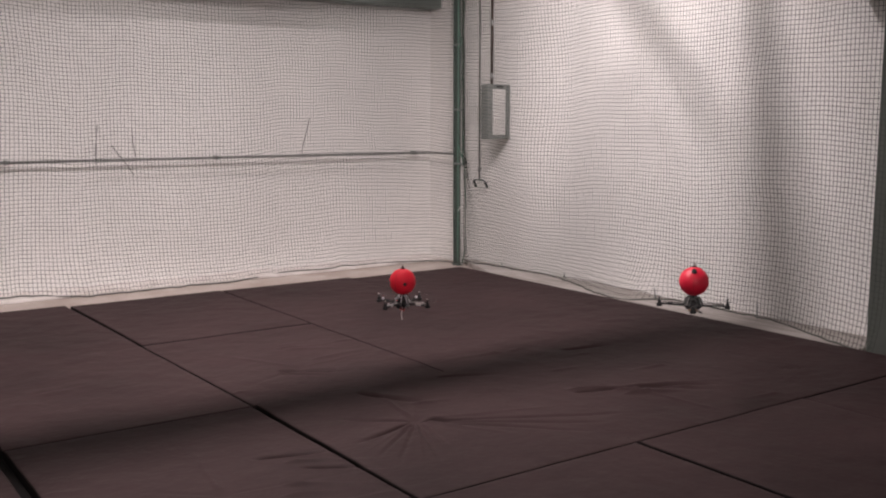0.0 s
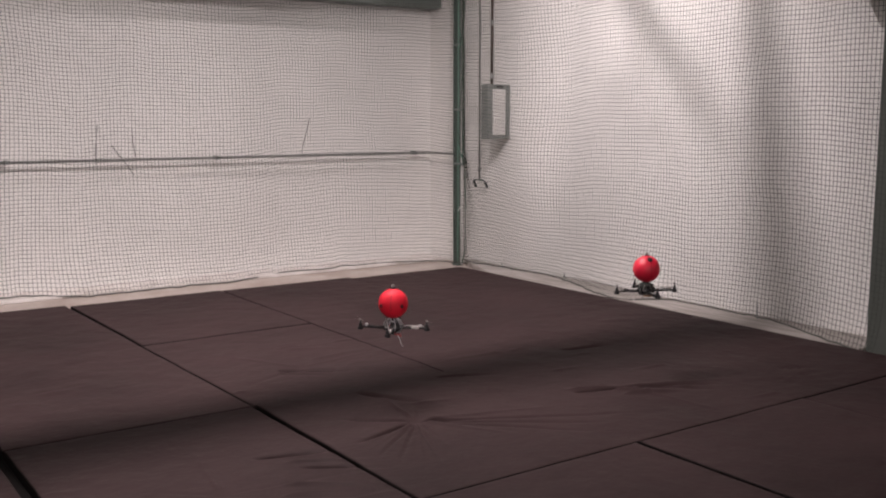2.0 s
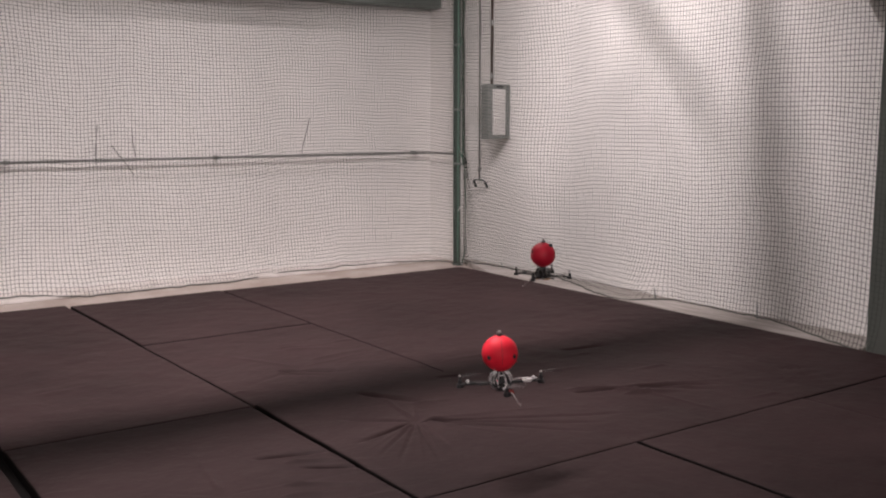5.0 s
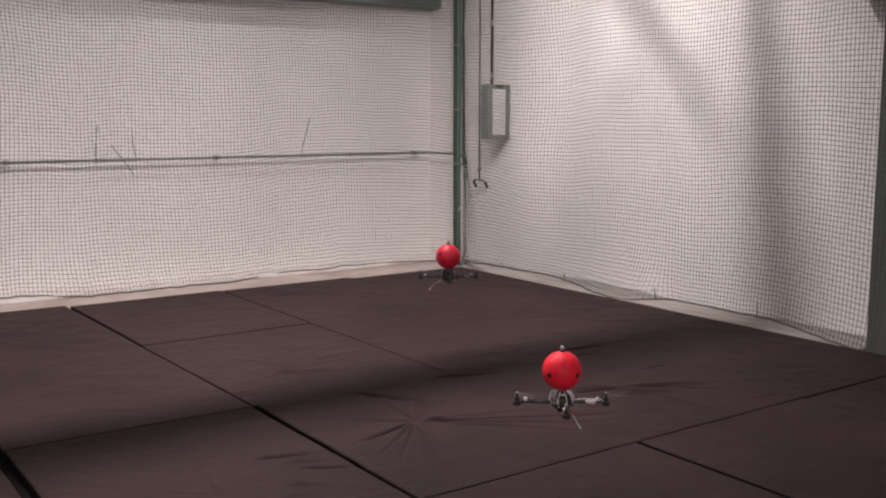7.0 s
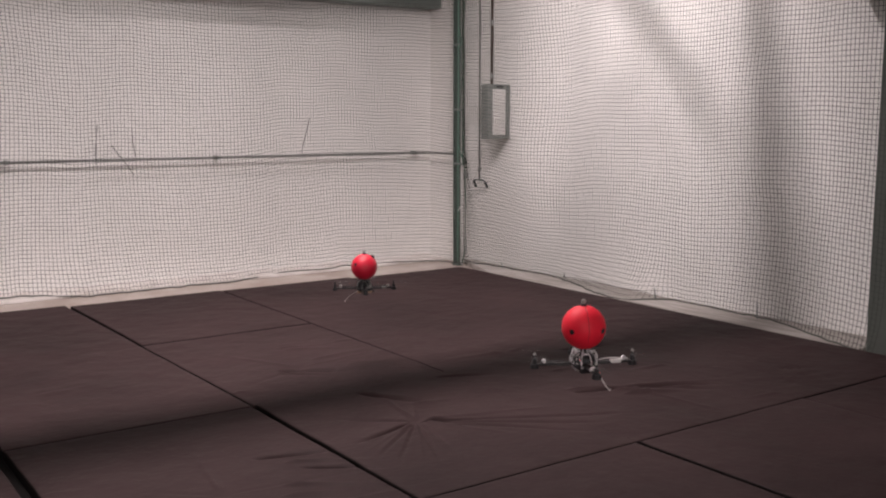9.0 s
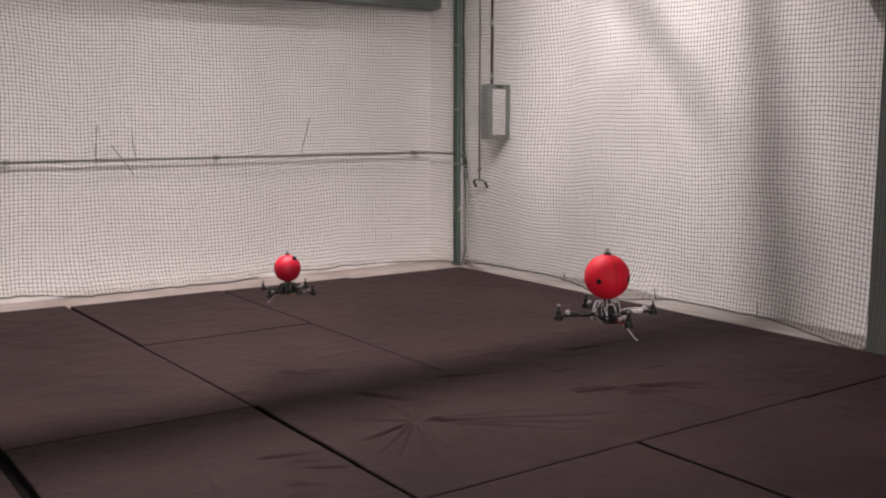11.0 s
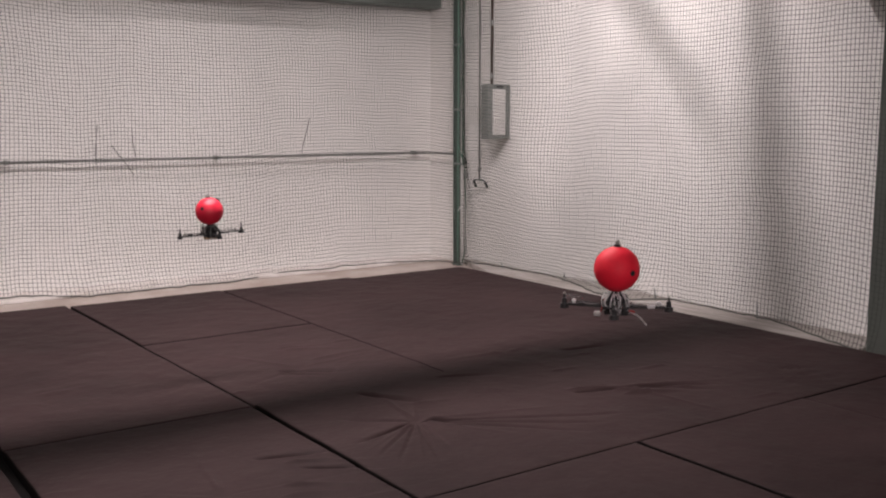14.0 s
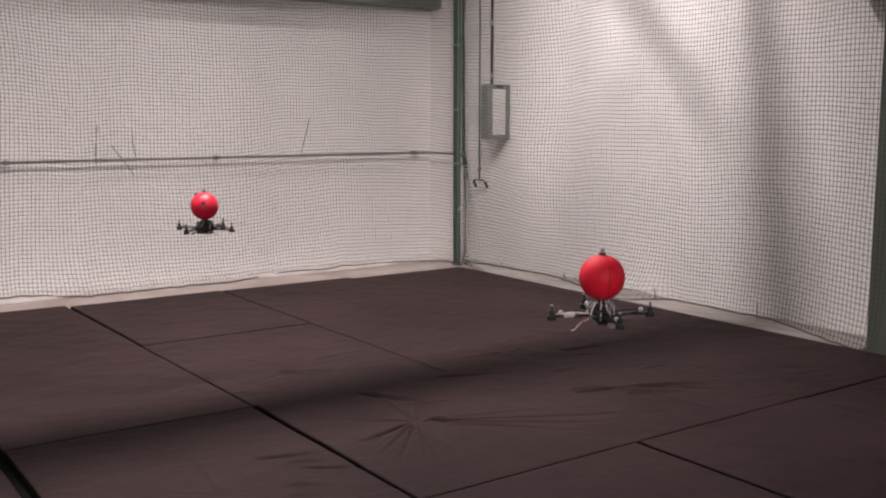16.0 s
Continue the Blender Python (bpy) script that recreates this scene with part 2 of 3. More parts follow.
def net_bulge(u, z, seed):
    """How far the net hangs off its wall, along and up the wall."""
    a = noise.noise((u * 0.55 + seed, z * 0.25, seed * 1.7)) * 0.11
    b = noise.noise((u * 1.9 + seed * 3, z * 0.6, seed)) * 0.035
    return a + b


def net_shift(u, z, seed):
    ends = min(1.0, u / 0.5, max(0.0, (4.8 - u) / 0.5) if seed > 5 else max(0.0, (6.7 - u) / 0.5))
    du = noise.noise((u * 0.9, z * 0.8, seed + 11.0)) * 0.07 + noise.noise((u * 3.1, z * 2.4, seed + 5.0)) * 0.012
    dz = noise.noise((u * 0.7, z * 0.5, seed + 23.0)) * 0.09 + noise.noise((u * 2.7, z * 2.0, seed + 31.0)) * 0.014
    return du * max(0.0, ends), dz


def net_grid(place, length, height, seed, foot, cell_u):
    """Knots of a hanging net: a grid of points. place(u, z, off) puts them into the hall."""
    nu, nz = int(length / cell_u) + 1, int(height / CELL) + 1
    grid = np.zeros((nu, nz, 3))
    for i in range(nu):
        u = i * cell_u
        z_foot = foot(u)
        for j in range(nz):
            z = j * CELL
            du, dz = net_shift(u, z, seed)
            low = math.exp(-z / 0.30)
            zz = z_foot + z + dz * min(1, z / 0.8) + 0.012 * low * noise.noise((u * 9, 0.3, seed))
            grid[i, j] = place(u + du, zz, net_bulge(u, z, seed) + 0.05 * low * noise.noise((u * 1.6, 1.1, seed)))
    return grid


def net_object(grid, radius, across, upright):
    """All twines of the net as thin four-sided tubes; across is the wall's normal."""
    nu, nz = grid.shape[:2]
    n = np.array(across, float)
    up = np.array((0, 0, 1.0))
    along = np.cross(up, n)
    verts, faces, base = [], [], 0
    for lines, side, thick in ((grid, along, radius * upright), (grid.transpose(1, 0, 2), up, radius)):
        m, k = lines.shape[:2]
        ring = np.stack([side * thick, n * thick, -side * thick, -n * thick])
        v = lines[:, :, None, :] + ring[None, None]
        verts.append(v.reshape(-1, 3))
        idx = base + np.arange(m * k * 4).reshape(m, k, 4)
        for j in range(4):
            q = np.stack([idx[:, :-1, j], idx[:, :-1, (j + 1) % 4], idx[:, 1:, (j + 1) % 4], idx[:, 1:, j]], -1)
            faces.append(q.reshape(-1, 4))
        base += m * k * 4
    return np.concatenate(verts).tolist(), np.concatenate(faces).tolist()


def hang_net(label, place, length, height, seed, foot, across, cell_u, upright, radius=0.00175):
    grid = net_grid(place, length, height, seed, foot, cell_u)
    verts, faces = net_object(grid, radius, across, upright)
    ob = mesh_object("safety_net", verts, faces, M_NET)
    tagged(ob, label, "safety net", "safety nets", "stuff")
    edge = [tuple(p) for p in grid[:, 0]]
    part("hem_rope", tube(edge, 0.0065, 5), M_ROPE, ob, "dark rope hem along the floor", True)
    return ob


def north_foot(u):
    return float(np.interp(u, (0.0, 1.7, 2.2, 3.7, 4.2), (0.055, 0.05, 0.012, 0.014, 0.038))) + 0.008 * noise.noise((u * 3.3, 1.2, 0.5))


def north_flare(u):
    """The foot of the net lies out on the floor by this much."""
    return float(np.interp(u, (0.0, 1.5, 2.1, 2.7, 3.5, 4.8, 6.0), (-0.06, -0.06, -0.12, -0.24, -0.20, -0.11, -0.10)))


def east_foot(u):
    return 0.067 + 0.004 * noise.noise((u * 3.0, 2.2, 1.5))


def place_north(u, z, off):
    u -= 0.22 * max(0.0, u - 5.3) ** 2   # gathered towards the column
    cut = max(0.0, u - 5.15)                 # past here the net swings across the corner to the column
    x = u + 0.2 - 0.17 * cut * cut
    y = WALL_Y - 0.20 + off * max(0.0, 1 - cut) + north_flare(u) * math.exp(-z / 0.22) - 0.47 * cut * cut
    return (x, y, z)


def ease(v, a, b):
    t = min(1.0, max(0.0, (v - a) / (b - a)))
    return t * t * (3 - 2 * t)


def place_east(u, z, off):
    flare = float(np.interp(u, (0.0, 0.26, 0.6, 0.9, 1.2, 1.9, 2.0, 2.1, 2.3, 2.55, 2.9, 3.2, 3.6, 4.2, 4.5, 4.83), (-0.12, -0.07, -0.03, 0.0, 0.0, 0.03, -0.10, -0.26, -0.31, -0.25, -0.12, -0.03, 0.03, 0.0, -0.10, -0.06))) * math.exp(-max(0.0, z - 0.065) / 0.16)
    tied = 1 - ease(u, 0.0, 0.95)            # drawn forward to the pillar's outer edge
    x = WALL_X - 0.11 + off * (0.6 - 0.45 * tied) + flare - 0.285 * tied
    out = ease(u, 3.1, 3.75) * (1 - 0.6 * ease(u, 4.5, 4.83)) * min(1.0, max(0.0, z / 1.25))   # drawn out over the electrical box
    return (x + (WALL_X - 0.318 + 0.15 * off - x) * out, PILLAR_Y + u - 0.19 * tied, z)


hang_net("dark green square-mesh net hanging before the white wall", place_north, 6.80, 3.2, 2.0, north_foot, (0, -1, 0), 0.0345, 1.0)
hang_net("dark green square-mesh net draped along the white wall", place_east, 4.83, 3.9, 7.0, east_foot, (-1, 0, 0), 0.032, 1.25, 0.0018)

# ---- floor mats ----


def fold(x, y, cx, cy, angle, length, width, height):
    """The height of one crease that runs from (cx, cy) and dies away."""
    dx, dy = x - cx, y - cy
    a = dx * math.cos(angle) + dy * math.sin(angle)
    b = -dx * math.sin(angle) + dy * math.cos(angle)
    if a < 0.02 or a > length:
        return 0.0
    w = width * (0.6 + 0.8 * a / length)
    fade = min(1.0, (a - 0.02) / 0.07) * (1 - a / length)
    return height * fade * math.exp(-(b / w) ** 2)


rng = random.Random(4)
TUFTS = [(2.62, 3.96, 0.022, 3), (3.92, 3.82, 0.0125, 3), (2.63, 5.25, 0.0125, 4), (1.45, 3.60, 0.014, 6), (4.95, 3.40, 0.008, 5), (1.5, 6.1, 0.007, 4), (3.9, 6.6, 0.006, 4)]
FOLDS = []
for tx, ty, depth, count in TUFTS:
    for k in range(count):
        FOLDS.append((tx, ty, 2 * math.pi * (k + rng.uniform(-0.35, 0.35)) / count, rng.uniform(0.25, 0.85), rng.uniform(0.012, 0.020), depth * rng.uniform(0.35, 0.9) * rng.choice((1, 1, -0.9))))
for angle, length, width, height in ((-37, 0.95, 0.011, -0.034), (-28, 1.1, 0.012, -0.030), (-46, 0.9, 0.012, -0.026), (-15, 0.8, 0.014, 0.020), (-58, 0.55, 0.014, 0.018),
                                     (-100, 0.6, 0.012, -0.014), (-112, 0.65, 0.011, -0.020), (-120, 0.6, 0.011, 0.010), (-130, 0.65, 0.011, -0.020), (-141, 0.6, 0.011, -0.018), (-150, 0.5, 0.011, 0.008), (-163, 0.45, 0.012, -0.034), (140, 0.40, 0.016, -0.030), (60, 0.35, 0.014, 0.012)):
    FOLDS.append((2.62, 3.96, radians(angle), length, width * 0.9, height * (1.5 if abs(height) > 0.025 else 0.85)))
for cx, cy in ((2.58, 5.12), (3.75, 3.86), (3.95, 3.72), (4.15, 3.66), (2.63, 5.14), (1.75, 3.35), (1.55, 3.45), (1.9, 3.05), (4.9, 3.35), (5.1, 3.5), (3.3, 4.5)):
    FOLDS.append((cx - 0.15, cy + 0.1, radians(-35 + rng.uniform(-14, 14)), rng.uniform(0.3, 0.55), rng.uniform(0.013, 0.018), rng.uniform(0.020, 0.034) * rng.choice((0.7, -1))))
for ax, ay, bx, by, width, height in ((2.46, 5.26, 2.72, 5.11, 0.024, -0.17), (2.62, 4.58, 2.80, 4.28, 0.022, -0.055), (1.70, 3.92, 2.05, 3.82, 0.016, -0.042), (1.78, 3.80, 2.10, 3.64, 0.015, 0.024),
                                      (1.82, 3.72, 2.12, 3.52, 0.015, -0.040), (1.66, 3.56, 1.95, 3.38, 0.015, 0.026), (1.50, 3.40, 1.85, 3.20, 0.015, -0.036), (1.42, 3.48, 1.70, 3.34, 0.015, -0.032),
                                      (4.20, 4.68, 4.62, 4.62, 0.020, -0.034), (3.60, 3.90, 4.06, 3.74, 0.015, -0.060), (3.95, 3.80, 4.34, 3.60, 0.014, -0.052), (3.80, 3.72, 4.10, 3.58, 0.013, 0.034),
                                      (4.66, 3.30, 5.05, 3.40, 0.014, -0.012), (4.75, 3.42, 5.30, 3.36, 0.014, -0.014), (4.95, 3.26, 5.55, 3.32, 0.014, -0.010)):
    FOLDS.append((ax, ay, math.atan2(by - ay, bx - ax), 1.25 * math.hypot(bx - ax, by - ay), width, height))
for k in range(34):
    FOLDS.append((rng.uniform(0.2, 5.5), rng.uniform(1.2, 6.2), rng.choice((0.0, 0.3, -0.3, 2.9)) + rng.uniform(-0.2, 0.2), rng.uniform(0.2, 0.6), rng.uniform(0.016, 0.03), rng.uniform(0.007, 0.016)))


def mat_height(x, y, folds, tufts):
    h = 0.006 * noise.noise((x * 1.6, y * 1.6, 3.0)) + 0.0035 * noise.noise((x * 4.5, y * 4.5, 9.0))
    for f in folds:
        h += fold(x, y, *f)
    for tx, ty, depth, count in tufts:
        r2 = (x - tx) ** 2 + (y - ty) ** 2
        h -= depth * math.exp(-r2 / 0.0025) * 0.6
    return h


def rim_steps(a, b, step):
    """Even steps from a to b, with close ones at the rounded rims."""
    n = max(4, int((b - a) / step))
    inner = [a + 0.02 + (b - a - 0.04) * k / n for k in range(n + 1)]
    return [a, a + 0.003, a + 0.008] + inner + [b - 0.008, b - 0.003, b]


def floor_mat(x0, x1, y0, y1, label, lift=0.0, step=0.03, shut="", taper=0.0, lean=0.0):
    """shut: the sides (w, e, s, n) that are pressed against the next mat and stay level; taper, lean: how far east the east and west corners of the south end stand out."""
    folds = [f for f in FOLDS if x0 - 0.9 < f[0] < x1 + 0.9 and y0 - 0.9 < f[1] < y1 + 0.9]
    tufts = [t for t in TUFTS if x0 - 0.3 < t[0] < x1 + 0.3 and y0 - 0.3 < t[1] < y1 + 0.3]
    xs, ys = rim_steps(x0, x1, step), rim_steps(y0, y1, step)
    nx, ny = len(xs) - 1, len(ys) - 1
    verts, faces = [], []
    for x in xs:
        for y in ys:
            sides = {"w": x - x0, "e": x1 - x, "s": y - y0, "n": y1 - y}
            rim = min([d for k, d in sides.items() if k not in shut] + [1.0])
            round_off = -0.006 * max(0, 1 - rim / 0.008) ** 2
            near_rim = max(0.0, 1 - rim / 0.12)
            ex = 0.006 * noise.noise((x * 1.3, y * 1.7, 5.0)) + 0.0025 * near_rim * noise.noise((x * 3, y * 6.0, x0))
            ey = 0.006 * noise.noise((x * 1.7, y * 1.3, 8.0)) + 0.0025 * near_rim * noise.noise((x * 6.0, y * 3, y0))
            verts.append((x + ex + (y1 - y) / (y1 - y0) * (taper * (x - x0) + lean * (x1 - x)) / (x1 - x0), y + ey, MAT_Z + lift + round_off + mat_height(x, y, folds, tufts) * min(1, rim / 0.06 + 0.15)))
    rim_shade = []
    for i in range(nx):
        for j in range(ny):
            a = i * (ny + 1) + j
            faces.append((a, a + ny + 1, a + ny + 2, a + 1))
            rim_shade.append(int(("w" not in shut and i < 1) or ("e" not in shut and i >= nx - 1) or ("s" not in shut and j < 1) or ("n" not in shut and j >= ny - 1)))
    loop = [i * (ny + 1) for i in range(nx + 1)] + [nx * (ny + 1) + j for j in range(1, ny + 1)] + [i * (ny + 1) + ny for i in range(nx - 1, -1, -1)] + [j for j in range(ny - 1, 0, -1)]
    base = len(verts)
    for k in loop:
        verts.append((verts[k][0], verts[k][1], 0.001))
    for k in range(len(loop)):
        k2 = (k + 1) % len(loop)
        faces.append((loop[k], base + k, base + k2, loop[k2]))
    faces.append([base + k for k in range(len(loop) - 1, -1, -1)])
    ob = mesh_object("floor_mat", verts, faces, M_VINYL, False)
    # second slot darkens sides and open rims as joint shade
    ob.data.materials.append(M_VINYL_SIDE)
    ob.data.polygons.foreach_set("material_index", rim_shade + [1] * (len(faces) - len(rim_shade)))
    ob.data.polygons.foreach_set("use_smooth", [b == 0 for b in rim_shade] + [False] * (len(faces) - len(rim_shade)))
    return tagged(ob, label, "floor mat", "black floor mats")


# x from, to; y from, to: the joints between some mats are pressed shut, others stand open
MATS = [(-1.72, -0.46, 6.45, 8.12), (-0.45, 0.835, 6.45, 8.12), (-1.72, -0.46, 4.70, 6.44), (-0.45, 0.835, 4.705, 6.444), (-1.72, -0.46, 3.10, 4.69), (-0.45, 0.785, 3.10, 4.69),
        (-1.72, -0.46, 1.45, 3.09), (-0.45, 0.785, 1.45, 3.09), (-1.72, -0.46, -0.2, 1.44), (-0.45, 0.785, -0.2, 1.44),
        (0.841, 1.990, 4.664, 8.11, "", 0.066), (0.845, 2.048, 2.60, 4.655, "", 0.012), (0.845, 2.052, 1.45, 2.594), (0.845, 2.036, -0.2, 1.44),
        (2.020, 3.286, 6.372, 8.06, "", 0.0, 0.022), (2.032, 3.286, 4.6655, 6.346, "s", 0.0, 0.034), (2.082, 3.2895, 3.104, 4.6645, "ne", 0.0, -0.008), (2.074, 3.276, 1.45, 3.097), (2.068, 3.280, -0.2, 1.44),
        (3.292, 4.5495, 4.8995, 8.03, "se"), (3.2905, 4.5495, 3.104, 4.8985, "nwe"), (3.302, 4.5495, 1.45, 3.099), (3.300, 4.5495, -0.2, 1.44),
        (4.5505, 5.82, 4.8995, 7.96, "sw"), (4.5505, 5.82, 3.100, 4.8985, "nw"), (4.5505, 5.82, 1.45, 3.092), (4.5505, 5.82, -0.2, 1.44)]
for k, (ax, bx, ay, by, *closed) in enumerate(MATS):
    creased = any(ax < t[0] < bx and ay < t[1] < by and t[2] > 0.012 for t in TUFTS)
    text = "black vinyl floor mat puckered into creases at its middle" if creased else "flat black vinyl floor mat on the concrete"
    floor_mat(ax, bx, ay, by, text, 0.0 if closed and closed[0] else 0.003 * noise.noise((k * 1.3, 2.1, 0)), (0.008 if ax < 2.62 < bx and ay < 3.96 < by or ax < 1.45 < bx and ay < 3.6 < by else 0.0095) if creased else 0.03, *closed)

# ---- corner fittings ----


def steel_column():
    x, y = 6.245, 8.60
    root = tagged(empty("steel_column", pose(x, y, 0)), "green painted steel column with cables strapped to it", "column", kind="structure")
    h = CEILING_Z
    part("flange", box(-0.032, 0.008, -0.04, -0.033, 0, h, 0.002), M_GREEN, root)
    part("flange", box(-0.032, 0.008, 0.033, 0.04, 0, h, 0.002), M_GREEN, root)
    part("web", box(-0.015, -0.006, -0.0328, 0.0328, 0, h), M_GREEN, root)
    part("base_plate", box(-0.042, 0.03, -0.05, 0.05, 0.001, 0.015, 0.003), M_GREEN, root)
    for dx, dy, wob in ((-0.034, -0.048, 0.004), (0.026, -0.048, 0.014), (0.040, -0.046, 0.030)):
        pts = [(dx + wob * noise.noise((z * 1.4, dx * 40, 0)), dy + 0.004 * noise.noise((z, 3, dx)), z) for z in [(0.05 if dx < 0 else 1.15) + 0.1 * k for k in range(38)]]
        part("cable", tube(pts, 0.005, 6), M_CABLE, root, "green cable", True)
    sag = [(0.030, -0.05, 1.18), (0.052, -0.055, 1.05), (0.060, -0.055, 0.85), (0.058, -0.055, 0.55), (0.062, -0.055, 0.30), (0.050, -0.055, 0.14), (0.020, -0.055, 0.03)]
    part("cable", tube(sag, 0.005, 6), M_CABLE, root, "green cable", True)
    part("tie_knot", tube([(-0.036, -0.060, 0.60), (-0.02, -0.062, 0.635), (0.012, -0.062, 0.64)], 0.006, 6), M_LABEL, root, "pale cable tie")
    for a, b in (((-0.034, 2.52), (0.034, 2.30)), ((0.030, 2.46), (-0.030, 2.33)), ((-0.034, 1.30), (0.036, 1.09))):
        lash = [(a[0] + (b[0] - a[0]) * k / 5, -0.055 - 0.006 * math.sin(math.pi * k / 5), a[1] + (b[1] - a[1]) * k / 5) for k in range(6)]
        part("lashing", tube(lash, 0.0045, 6), M_CABLE, root, "green cable crossing the column", True)
    for z in (2.36, 1.68, 1.105):
        part("strap", box(-0.042, 0.040, -0.058, 0.044, z - 0.012, z + 0.012, 0.004), M_DARK_STEEL, root)
    # Strip added for the white wall that shows between column and net.
    part("strip", box(0.010, 0.042, -0.042, -0.036, 0.001, 1.15, 0.002), M_LABEL, root, "pale strip standing in for the wall past the column")
    part("clamp", box(0.033, 0.075, -0.065, -0.02, 1.10, 1.17, 0.008), M_DARK_STEEL, root)


steel_column()


def wall_pipe():
    root = tagged(empty("wall_pipe", pose(0, 0, 0)), "grey metal pipe running along the wall behind the net", "pipe")
    y, z = WALL_Y - 0.09, 1.205
    path = [(0.0, y, z), (5.9, y, z), (6.20, y, z), (6.27, y - 0.02, z), (6.30, y - 0.09, z), (6.30, 8.63, z)]
    part("tube", tube(path, 0.0135, 10), M_PIPE, root, "", True)
    for x in (1.84, 3.79, 6.14):
        part("bracket", box(x - 0.014, x + 0.014, y - 0.017, WALL_Y - 0.001, z - 0.02, z + 0.019, 0.004), M_GREY_STEEL, root)


wall_pipe()


def switch_box():
    root = tagged(empty("switch_box", pose(WALL_X, 7.97, 1.655)), "grey steel electrical box with a pale cover on the wall", "electrical box")
    part("body", box(-0.285, -0.002, -0.055, 0.055, -0.275, 0.275, 0.006), M_GREY_STEEL, root)
    part("cover", box(-0.222, -0.058, -0.061, -0.0555, -0.232, 0.228, 0.002), M_LABEL, root, "pale cover plate")
    part("latch", box(-0.18, -0.10, -0.066, -0.0555, 0.243, 0.262, 0.002), M_BLACK, root)
    for x0, x1, z0, z1 in ((-0.284, -0.236, -0.274, 0.274), (-0.045, -0.003, -0.274, 0.274)):
        part("frame_edge", box(x0, x1, -0.064, -0.0556, z0, z1, 0.002), M_GREY_STEEL, root)
    part("conduit", tube([(-0.19, 0.0, 0.27), (-0.19, 0.0, CEILING_Z - 1.66)], 0.016, 10), M_RUST, root, "dark brown conduit", True)
    for z in (0.335, 0.86):
        add = bmesh.new()
        add_cyl(add, -0.19, 0.0, z, z + 0.05, 0.021, None, 12)
        part("coupling", add, M_GALV, root)


switch_box()


def hook_rod():
    root = tagged(empty("hook_rod", pose(WALL_X - 0.10, 8.29, 0)), "thin grey rod ending in a two-pronged hook", "hook")
    part("rod", tube([(0, 0, 0.95), (0, 0, CEILING_Z)], 0.010, 8), M_PIPE, root, "", True)
    part("knuckle", box(-0.016, 0.016, -0.018, 0.018, 1.035, 1.065, 0.006), M_PIPE, root)
    part("crossbar", tube([(0, -0.095, 0.935), (0, -0.05, 0.945), (0, 0.05, 0.945), (0, 0.10, 0.935)], 0.010, 8), M_DARK_STEEL, root, "", True)
    for y in (-0.095, 0.10):
        claw = [(0, y, 0.937), (0, y - 0.012, 0.915), (0, y - 0.034, 0.885), (0, y - 0.050, 0.868)]
        part("prong", tube(claw, 0.014, 8, (0.8, 1.0, 1.1, 0.9)), M_BLACK, root, "black rubber-capped prong", True)


hook_rod()


def cord_or_foot_line(points, radius=0.004, material=M_ROPE):
    ob = link("cord_or_line", tube(points, radius, 5), material)
    tagged(ob, "short dark cord in the net's mesh, also the wall-foot line", "cord", "cords in the net")


NET_Y = 9.12
for pts in ([(2.568, 1.17), (2.572, 1.33), (2.595, 1.53)], [(2.931, 1.235), (2.91, 1.38), (2.906, 1.51)], [(2.713, 1.345), (2.82, 1.20), (2.908, 1.07)], [(4.636, 1.24), (4.70, 1.45), (4.74, 1.60)]):
    cord_or_foot_line([(x, NET_Y, z) for x, z in pts])


# Brown line where wall and floor meet, drawn as a thin tube.
cord_or_foot_line([(6.385, 5.92, 0.068), (6.388, 6.3, 0.066), (6.385, 6.6, 0.069), (6.388, 6.92, 0.074)], 0.0032, M_RUST)


def net_peg(y, z0, z1):
    ob = link("net_peg", tube([(6.27, y, z0), (6.265, y + 0.004, z1)], 0.006, 6), M_DARK_STEEL)
    tagged(ob, "short dark peg holding the net's foot", "peg", "net pegs")


net_peg(4.70, 0.058, 0.19)
net_peg(5.75, 0.058, 0.15)
net_peg(6.90, 0.058, 0.13)
net_peg(7.85, 0.058, 0.13)


def gap_shade_fill():
    # Black strip added in place of the deep shade between these mats.
    ob = link("gap_shade_strip", box(0.787, 0.843, -0.2, 4.68, 0.03, 0.06, 0.008), M_GAP_SHADE)
    tagged(ob, "black strip standing in for shade in the gap between mats", "strap")
    for y in (0.3, 2.0, 3.8):
        part("pad", box(0.795, 0.835, y - 0.05, y + 0.05, 0.001, 0.0299), M_BLACK, ob)


gap_shade_fill()

# ---- the two quadrotors ----
BALL_D = 0.155
BALL_UP = 0.122
ARM = 0.176


